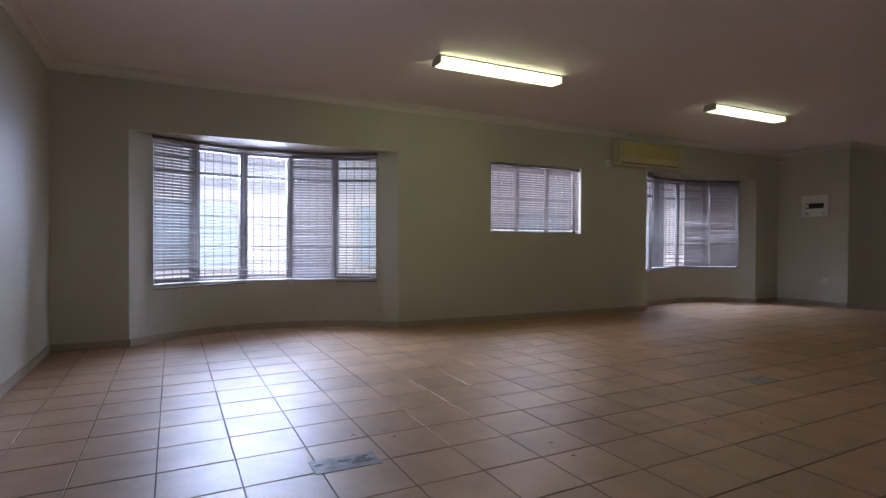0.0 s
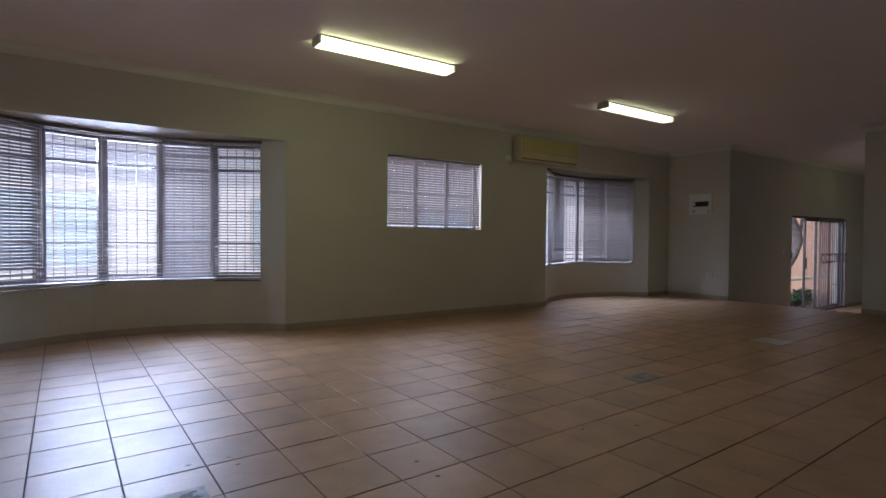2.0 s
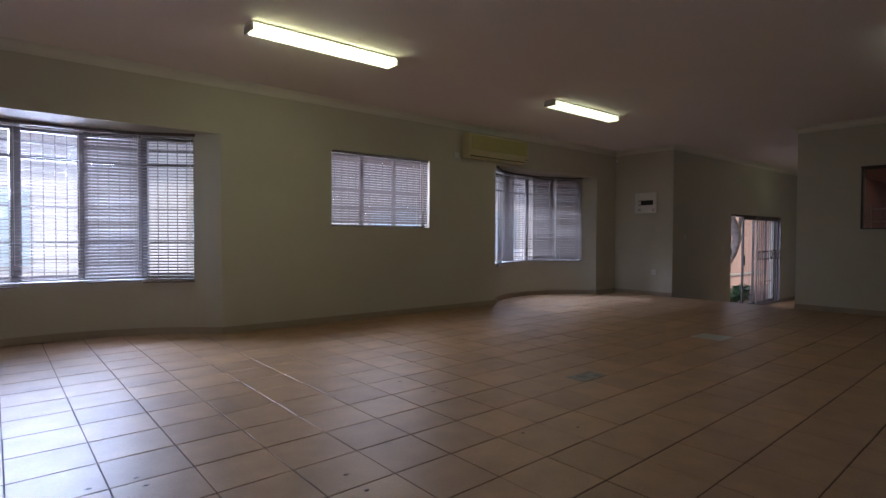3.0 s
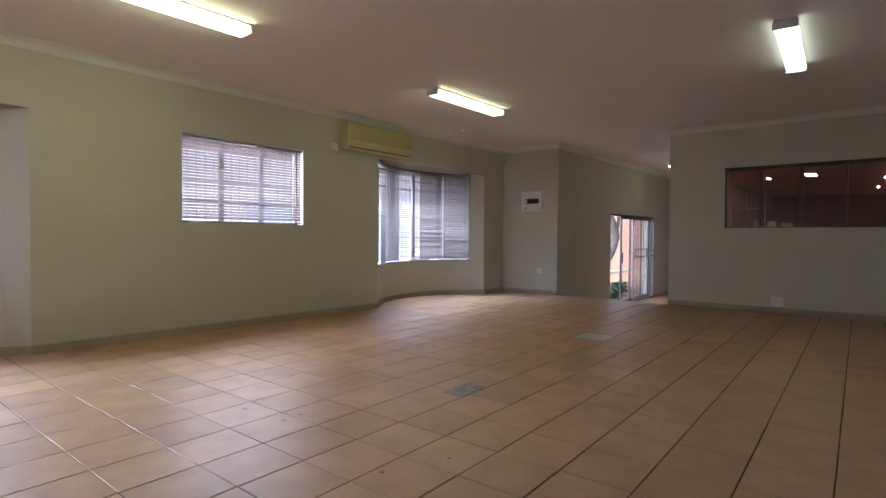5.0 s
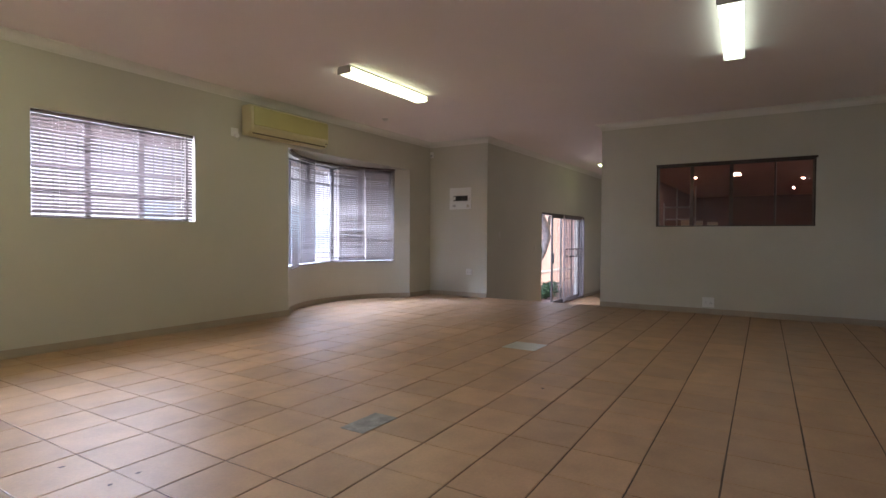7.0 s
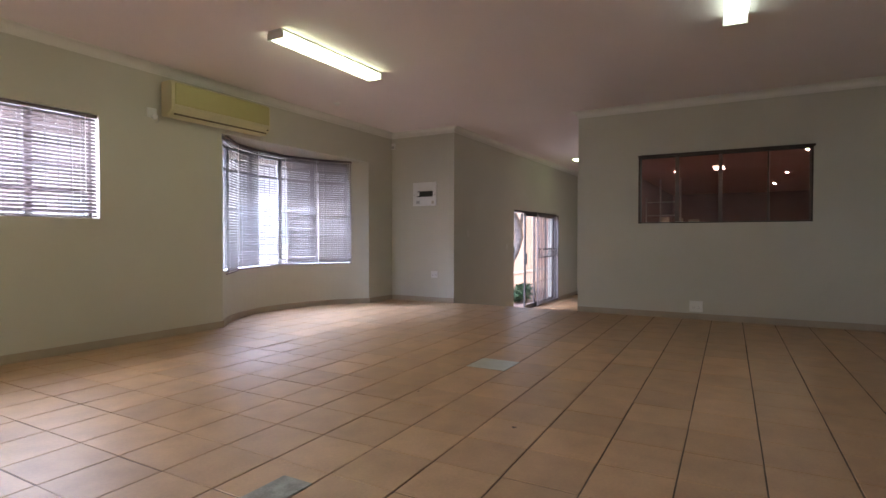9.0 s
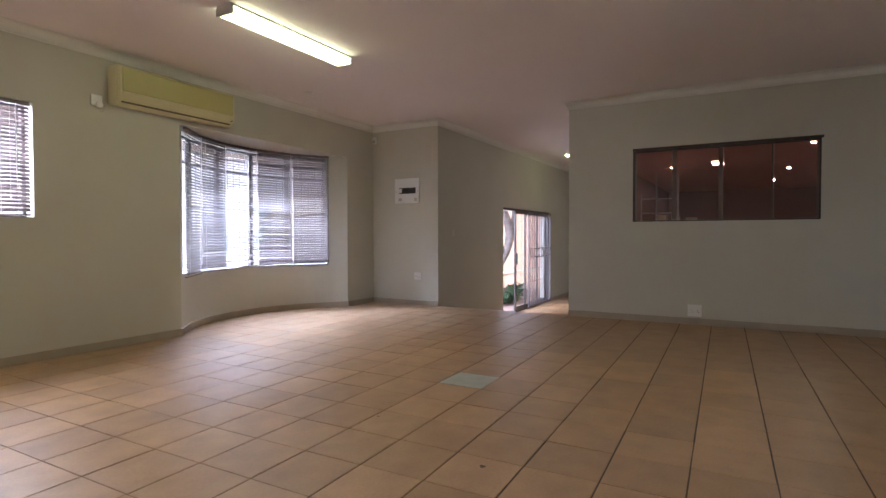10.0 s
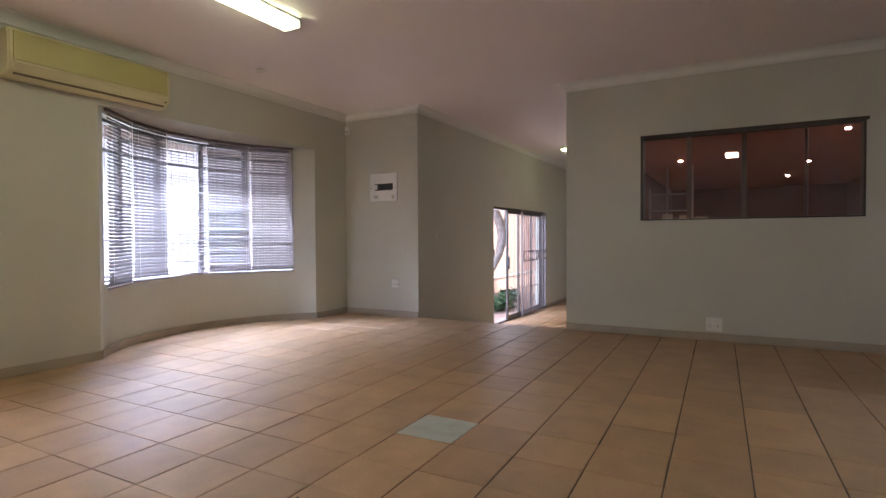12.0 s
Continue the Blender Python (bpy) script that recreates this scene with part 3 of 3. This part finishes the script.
for x, y in ((15.72, 2.42),):
    pn = thing("square_ceiling_lamp", "small lit square ceiling light panel", "ceiling lamp", (x, y, OZ), 0, "office light panels")
    part("frame", box(-0.27, 0.27, -0.10, 0.10, -0.02, 0, 0.003), M_PLASTIC, pn)
    part("diffuser", box(-0.25, 0.25, -0.085, 0.085, -0.026, -0.0205, 0.002), M_PANEL, pn, "glowing opal panel")
# white burglar grid close behind the glass
gr = thing("white_grid_rack", "white-painted metal grid rack behind the internal window", "rack", (13.10, 0, 0))
for y in (3.28, 3.08, 2.80):
    part("upright", rod(bmesh.new(), (0, y, 0), (0, y, 2.02 if y < 3.2 else 1.75), 0.011, 8), M_FRAME, gr)
for z in (0.4, 0.9, 1.48, 1.68):
    part("rung", rod(bmesh.new(), (0, 2.80, z), (0, 3.28, z), 0.009, 8), M_FRAME, gr)
desk = thing("office_desk", "dark office desk behind the internal window", "desk", (16.6, 3.2, 0))
part("top", box(-0.4, 0.4, -0.8, 0.7, 1.36, 1.39, 0.004), M_WOOD, desk)
for y in (-0.76, 0.66):
    part("side_panel", box(-0.38, 0.38, y - 0.02, y + 0.02, 0, 1.36), M_WOOD, desk)
for y, w, h in ((0.25, 0.16, 0.17), (-0.02, 0.15, 0.15), (-0.30, 0.2, 0.12)):
    bx = thing("storage_box", "small cream cardboard box on the desk", "box", (16.5, 3.2 + y, 1.39), 4, "boxes on the desk")
    part("carton", box(-0.12, 0.12, -w / 2, w / 2, 0, h, 0.003), M_CREAM, bx)
    part("lid", box(-0.124, 0.124, -w / 2 - 0.004, w / 2 + 0.004, h, h + 0.012, 0.003), M_CREAM, bx)

# ---------------------------------------------------------------- sliding door and gate
sd = thing("door_1", "aluminium sliding glass door, slid partly open", "sliding door", (0, HALL_Y1, 0))
sd["kind"] = "structure"
a, b, lo, hi = DOOR
part("door_frame", boxes((a, a + 0.045, 0.03, 0.13, lo, hi), (b - 0.045, b, 0.03, 0.13, lo, hi), (a + 0.045, b - 0.045, 0.03, 0.13, hi - 0.05, hi), (a + 0.045, b - 0.045, 0.03, 0.13, lo, lo + 0.03)), M_ALU, sd)


def sash(x0, x1, y, name):
    f = part(name, boxes((x0, x0 + 0.06, y - 0.018, y + 0.018, lo + 0.03, hi - 0.05), (x1 - 0.06, x1, y - 0.018, y + 0.018, lo + 0.03, hi - 0.05),
                         (x0 + 0.06, x1 - 0.06, y - 0.018, y + 0.018, lo + 0.03, lo + 0.11), (x0 + 0.06, x1 - 0.06, y - 0.018, y + 0.018, hi - 0.11, hi - 0.05)), M_ALU, sd)
    p = part("pane", box(x0 + 0.06, x1 - 0.06, y - 0.003, y + 0.003, lo + 0.11, hi - 0.11), M_GLASS, f)
    p.visible_shadow = False
    return f


slider = sash(16.28, 17.80, 0.055, "sliding_leaf")
sash(17.04, b - 0.045, 0.105, "fixed_leaf")
part("lock", box(16.29, 16.33, 0.0, 0.036, 0.53, 0.78, 0.006), M_DARK, slider, "black door lock")
part("lock", box(a + 0.005, a + 0.05, 0.0, 0.03, 0.80, 0.95, 0.004), M_DARK, sd, "black strike box")
def ring(at, rx, rz, r, steps=20, sides=6):
    """A bent round bar in an upright oval."""
    bm = bmesh.new()
    loops = []
    for i in range(steps):
        a = 2 * math.pi * i / steps
        loops.append([bm.verts.new((at[0] + math.cos(a) * (rx + r * math.cos(b)), at[1] + r * math.sin(b), at[2] + math.sin(a) * (rz + r * math.cos(b)))) for b in (2 * math.pi * k / sides for k in range(sides))])
    for i in range(steps):
        p, q = loops[i], loops[(i + 1) % steps]
        for k in range(sides):
            bm.faces.new((p[k], q[k], q[(k + 1) % sides], p[(k + 1) % sides]))
    bmesh.ops.recalc_face_normals(bm, faces=bm.faces[:])
    return bm


gate = thing("security_gate", "painted steel sliding security gate with scroll band", "gate", (0, HALL_Y1 - 0.035, 0))
g0, g1, gl, gh = 16.92, 18.52, HALL_Z + 0.02, 1.74
part("gate_frame", boxes((g0, g0 + 0.035, -0.015, 0.015, gl, gh), (g1 - 0.035, g1, -0.015, 0.015, gl, gh), (g0 + 0.035, g1 - 0.035, -0.015, 0.015, gl, gl + 0.05), (g0 + 0.035, g1 - 0.035, -0.015, 0.015, gh - 0.04, gh)), M_GATE, gate)
for z in (0.10, 0.665, 0.875):
    part("cross_bar", box(g0 + 0.035, g1 - 0.035, -0.006, 0.006, z - 0.007, z + 0.007), M_GATE, gate)
for k in range(1, 13):
    x = g0 + (g1 - g0) * k / 13
    part("gate_bar", rod(bmesh.new(), (x, -0.012, gl + 0.05), (x, -0.012, gh - 0.04), 0.010, 8), M_GATE, gate)
for k in range(6):
    x = g0 + (g1 - g0) * (k + 0.5) / 6
    bm = ring((x, -0.022, 0.77), 0.075, 0.095, 0.010)
    part("scroll", bm, M_GATE, gate)

# ---------------------------------------------------------------- outside
structure("courtyard_paving", box(13.1, 27.0, HALL_Y1 + T, 10.0, -0.7, HALL_Z - 0.044), M_PAVE, "reddish brick courtyard paving", "paving")
pw = thing("planter_wall", "low plastered planter wall in the courtyard", "low wall", (0, 9.1, HALL_Z - 0.044))
part("wall", box(14, 26.5, 0, 0.2, 0, 0.44, 0.01), M_PEACH, pw)
part("coping", box(13.95, 26.55, -0.04, 0.24, 0.44, 0.50, 0.01), M_CONC, pw)
structure("ground", boxes((-300, 300, Y1 + 0.05, 400, -0.72, HALL_Z - 0.05), (-300, 300, -400, Y1 + 0.05, -0.9, -0.72)), M_CONC, "pale concrete paving outside", "ground")
nb = thing("neighbour_house", "pale pinkish plastered house with white windows across the yard", "house", (0, 12.6, HALL_Z - 0.05))
part("wall", box(-6, 30, 0, 0.3, 0, 3.6), M_PALEPL, nb)
bm = bmesh.new()
v = [bm.verts.new(p) for p in ((-6.5, -0.6, 3.5), (30.5, -0.6, 3.5), (30.5, 5, 5.6), (-6.5, 5, 5.6))]
f = bm.faces.new(v)
bmesh.ops.solidify(bm, geom=[f], thickness=0.1)
part("roof", bm, M_ROOF, nb)
for x in (1.0, 5.2, 9.4, 13.2):
    wf = part("window", boxes((x, x + 1.7, -0.05, 0.02, 1.2, 1.25), (x, x + 1.7, -0.05, 0.02, 2.55, 2.6), (x, x + 0.05, -0.05, 0.02, 1.25, 2.55), (x + 1.65, x + 1.7, -0.05, 0.02, 1.25, 2.55), (x + 0.82, x + 0.88, -0.05, 0.02, 1.25, 2.55)), M_FRAME, nb)
    part("pane", box(x + 0.05, x + 1.65, -0.03, -0.02, 1.25, 2.55), M_BLUEGL, wf)
cw = thing("courtyard_wall", "peach plastered courtyard wall behind the tree", "garden wall", (0, 0, HALL_Z - 0.05))
part("wall", boxes((15.6, 27.2, 10.0, 10.2, 0, 3.4), (27.0, 27.2, HALL_Y1 + T, 10.0, 0, 3.4)), M_PEACH, cw)
part("coping", boxes((15.5, 27.3, 9.94, 10.26, 3.4, 3.47)), M_CONC, cw)


def limb(bm, pts, radii, sides=9):
    rings = []
    for i, (p, r) in enumerate(zip(pts, radii)):
        d = Vector(pts[min(i + 1, len(pts) - 1)]) - Vector(pts[max(i - 1, 0)])
        q = Vector((0, 0, 1)).rotation_difference(d)
        rings.append([bm.verts.new(Vector(p) + q @ Vector((r * math.cos(k * 2 * math.pi / sides) * (1 + 0.12 * math.sin(3 * k + i)), r * math.sin(k * 2 * math.pi / sides), 0))) for k in range(sides)])
    for a, b in zip(rings, rings[1:]):
        for k in range(sides):
            bm.faces.new((a[k], a[(k + 1) % sides], b[(k + 1) % sides], b[k]))
    bm.faces.new(rings[-1])


tree = thing("courtyard_tree", "gnarled pale-barked tree leaning in the courtyard", "tree", (18.72, 7.66, HALL_Z - 0.05))
bm = bmesh.new()
limb(bm, [(-0.80, 0.05, 0), (-0.74, 0.04, 0.5), (-0.50, 0, 0.95), (-0.08, -0.03, 1.35), (0.16, -0.03, 1.75), (0.13, 0, 2.05), (-0.18, 0.05, 2.45), (-0.6, 0.1, 3.5)], [0.11, 0.085, 0.08, 0.10, 0.13, 0.125, 0.115, 0.05])
limb(bm, [(0.08, -0.03, 1.65), (0.4, 0.0, 2.1), (0.75, 0.1, 2.6), (1.0, 0.15, 3.3)], [0.06, 0.05, 0.04, 0.03])
part("trunk", bm, M_BARK, tree, "", True)


def leaf_mesh(bm, at, yaw, pitch, length, width):
    m = Matrix.Translation(at) @ pose(0, 0, 0, 0, 0, yaw) @ pose(0, 0, 0, pitch)
    rows = [(0, 0.1), (0.3, 0.9), (0.6, 1.0), (0.85, 0.5), (1.0, 0.04)]
    prev = None
    for u, w in rows:
        bend = -0.35 * u * u * length
        cur = [bm.verts.new(m @ Vector((s * w * width / 2, u * length, bend + abs(s) * 0.02))) for s in (-1, 0, 1)]
        if prev:
            for k in range(2):
                bm.faces.new((prev[k], prev[k + 1], cur[k + 1], cur[k]))
        prev = cur


rng = random.Random(5)
bm = bmesh.new()
for k in range(500):
    a, r = rng.uniform(0, 6.28), rng.uniform(0, 1.1)
    leaf_mesh(bm, (-0.3 + r * math.cos(a) * 1.3, 0.3 + r * math.sin(a), 3.6 + rng.uniform(-0.5, 1.0)), rng.uniform(0, 360), rng.uniform(-40, 40), 0.16, 0.07)
part("crown", bm, M_LEAF, tree, "sparse green leaves")
for k, (x, y) in enumerate(((18.0, 7.30), (18.55, 7.45), (19.1, 7.6), (19.7, 7.8), (17.6, 7.4), (20.4, 8.1))):
    pl = thing("broad_leaf_plant", "low dark-green broad-leaved plant in the courtyard bed", "plant", (x, y, HALL_Z - 0.05), 0, "courtyard plants")
    bm = bmesh.new()
    for i in range(70):
        a, rr = rng.uniform(0, 360), rng.uniform(0.02, 0.26)
        leaf_mesh(bm, (rr * math.cos(a), rr * math.sin(a), rng.uniform(0.03, 0.24)), a, rng.uniform(5, 60), rng.uniform(0.12, 0.2), rng.uniform(0.06, 0.1))
    part("leaves", bm, M_LEAF, pl)
    bm = bmesh.new()
    for i in range(8):
        a = i * 0.8
        rod(bm, (0.03 * math.cos(a), 0.03 * math.sin(a), 0), (0.12 * math.cos(a), 0.12 * math.sin(a), 0.22), 0.008, 5)
    part("stems", bm, M_LEAF, pl)

# ---------------------------------------------------------------- floor covers and stains


def cover(name, x0, x1, y0, y1, mat, label):
    c = thing(name, label, "floor cover", (x0, y0, 0))
    part("plate", box(0, x1 - x0, 0, y1 - y0, -0.006, 0.0022, 0.001, 1), mat, c)
    return c


def blotches(c, wide, deep, seed, count=9):
    """Uneven dark worn spots on a floor cover, crowded to one end."""
    rng = random.Random(seed)
    for k in range(count):
        x, y, r = wide * (1 - 0.85 * rng.random() ** 1.4) - 0.03, deep * rng.uniform(0.25, 0.75), rng.uniform(0.012, 0.034)
        bm = bmesh.new()
        ring = []
        for i in range(14):
            a, q = i * math.tau / 14, r * rng.uniform(0.55, 1.1)
            ring.append(bm.verts.new((x + 1.3 * q * math.cos(a), y + 0.8 * q * math.sin(a), 0.0030 + 0.0004 * k)))
        bm.faces.new(ring)
        part("worn_spot", bm, M_STAIN, c)



blotches(cover("floor_cover", 2.14, 2.50, 3.50, 3.675, M_HATCH, "worn grey floor box cover with dark blotches"), 0.36, 0.175, 5)
cover("floor_cover", 5.91, 6.25, 3.65, 3.83, M_HATCH, "worn grey floor box cover let into the tiles")
cover("floor_cover", 8.668, 9.038, 3.724, 4.09, M_PALE, "pale square patch let into the tiles")
for x, y, r in ((4.73, 4.61, 0.02), (4.76, 4.20, 0.016), (4.90, 4.22, 0.018), (7.41, 3.12, 0.022), (2.48, 3.97, 0.016), (2.68, 3.96, 0.014), (2.70, 3.84, 0.016), (3.50, 3.34, 0.018), (3.49, 3.13, 0.02), (4.98, 3.02, 0.016), (4.63, 3.17, 0.016), (7.78, 4.03, 0.014)):
    s = thing("floor_mark", "small dark chip in the tiled floor", "stain", (x, y, 0.0))
    bm = bmesh.new()
    rg = random.Random(int(x * 100))
    vs = [bm.verts.new((r * rg.uniform(0.5, 1.2) * math.cos(k * 0.785), 0.7 * r * rg.uniform(0.5, 1.2) * math.sin(k * 0.785), 0.0012)) for k in range(8)]
    f = bm.faces.new(vs)
    bmesh.ops.solidify(bm, geom=[f], thickness=0.001)
    part("chip", bm, M_STAIN, s)

# ---------------------------------------------------------------- tiled floors
TP, TQ, TJ = 0.3815, 0.373, 0.009
TX, TY = 8.662, 3.722
SKEW = 0.030  # the rows drift off the wall line


def tile_bm(thick=0.009):
    bm = bmesh.new()
    add_box(bm, 0, TP - 0.006, 0, TQ - TJ, -thick, 0)
    bmesh.ops.bevel(bm, geom=[e for e in bm.edges if all(v.co.z > -0.001 for v in e.verts)], offset=0.0015, segments=1, affect="EDGES")
    for v in bm.verts:
        v.co.y += SKEW * v.co.x
    return bm


floor = structure("floor", boxes((X0 - 0.02, X1 + 0.05, Y0 - 0.02, Y1 + 0.9, -0.3, -0.0035)), M_GROUT, "terracotta tiled floor with dark joints", "floor")
tile_data = bpy.data.meshes.new("tile")
bm = tile_bm()
bm.to_mesh(tile_data)
bm.free()
tile_data.materials.append(M_TILE)
verts = [tuple(v.co) for v in tile_data.vertices]
faces = [tuple(p.vertices) for p in tile_data.polygons]
far_v, far_f = [], []
rng = random.Random(3)
near = 0


def on_floor(x, y):
    if y - TQ / 2 < Y1 - 0.02:
        return True
    for cx, half, wh in BAYS:
        r, cy = bay_arc(half)
        if math.hypot(x - cx, y - cy) < r + 0.16 and abs(x - cx) < half + 0.1:
            return True
    return False


for i in range(int((X0 - TX) / TP) - 1, int((X1 - TX) / TP) + 2):
    for j in range(int((Y0 - TY) / TQ) - 1, int((Y1 + SAG - TY) / TQ) + 2):
        x, y = TX + i * TP + 0.003, TY + j * TQ + TJ / 2 + SKEW * (i * TP)
        mx, my = x + TP / 2, y + TQ / 2
        if not (X0 - 0.25 < mx < X1 + 0.12 and Y0 - 0.2 < my and on_floor(mx, my)):
            continue
        dx, dy, dz = rng.uniform(-0.0015, 0.0015), rng.uniform(-0.0012, 0.0012), rng.uniform(-0.0006, 0.0)
        if 1.4 < mx < 10.2 and 2.0 < my < 6.6 and near < 300:
            near += 1
            t = new("tile", tile_data)
            t.parent = floor
            t.matrix_basis = pose(x + dx, y + dy, dz, rng.uniform(-0.12, 0.12), rng.uniform(-0.12, 0.12), rng.uniform(-0.12, 0.12))
        else:
            base = len(far_v)
            far_v += [(min(a + x + dx, X1 + 0.048), max(b + y + dy, Y0 - 0.08), c + dz) for a, b, c in verts]
            far_f += [tuple(k + base for k in f) for f in faces]
me = bpy.data.meshes.new("tiles")
me.from_pydata(far_v, [], far_f)
me.materials.append(M_TILE)
rest = new("tiles", me)
rest.parent = floor
tagged(rest, kind="stuff")

# steps down and hall floor
structure("step_1", box(X1 + 0.05, X1 + 0.33, HALL_Y0, HALL_Y1, -0.7, -0.177, 0.006), M_TILE, "terracotta tiled step down to the hall", "step")
structure("step_2", box(X1 + 0.33, X1 + 0.61, HALL_Y0, HALL_Y1, -0.7, -0.353, 0.006), M_TILE, "terracotta tiled step down to the hall", "step")
hall_floor = structure("floor_hall", box(X1 + 0.61, HALL_X1, HALL_Y0, HALL_Y1 + 0.03, -0.7, HALL_Z - 0.0035), M_GROUT, "terracotta tiled hall floor", "floor")
for i in range(20):
    for j in range(6):
        x, y = X1 + 0.62 + i * TP, HALL_Y0 - 0.001 + j * TQ
        if x + TP < HALL_X1:
            t = new("tile", tile_data)
            t.parent = hall_floor
            t.matrix_basis = pose(x, y, HALL_Z, 0, 0, 0)
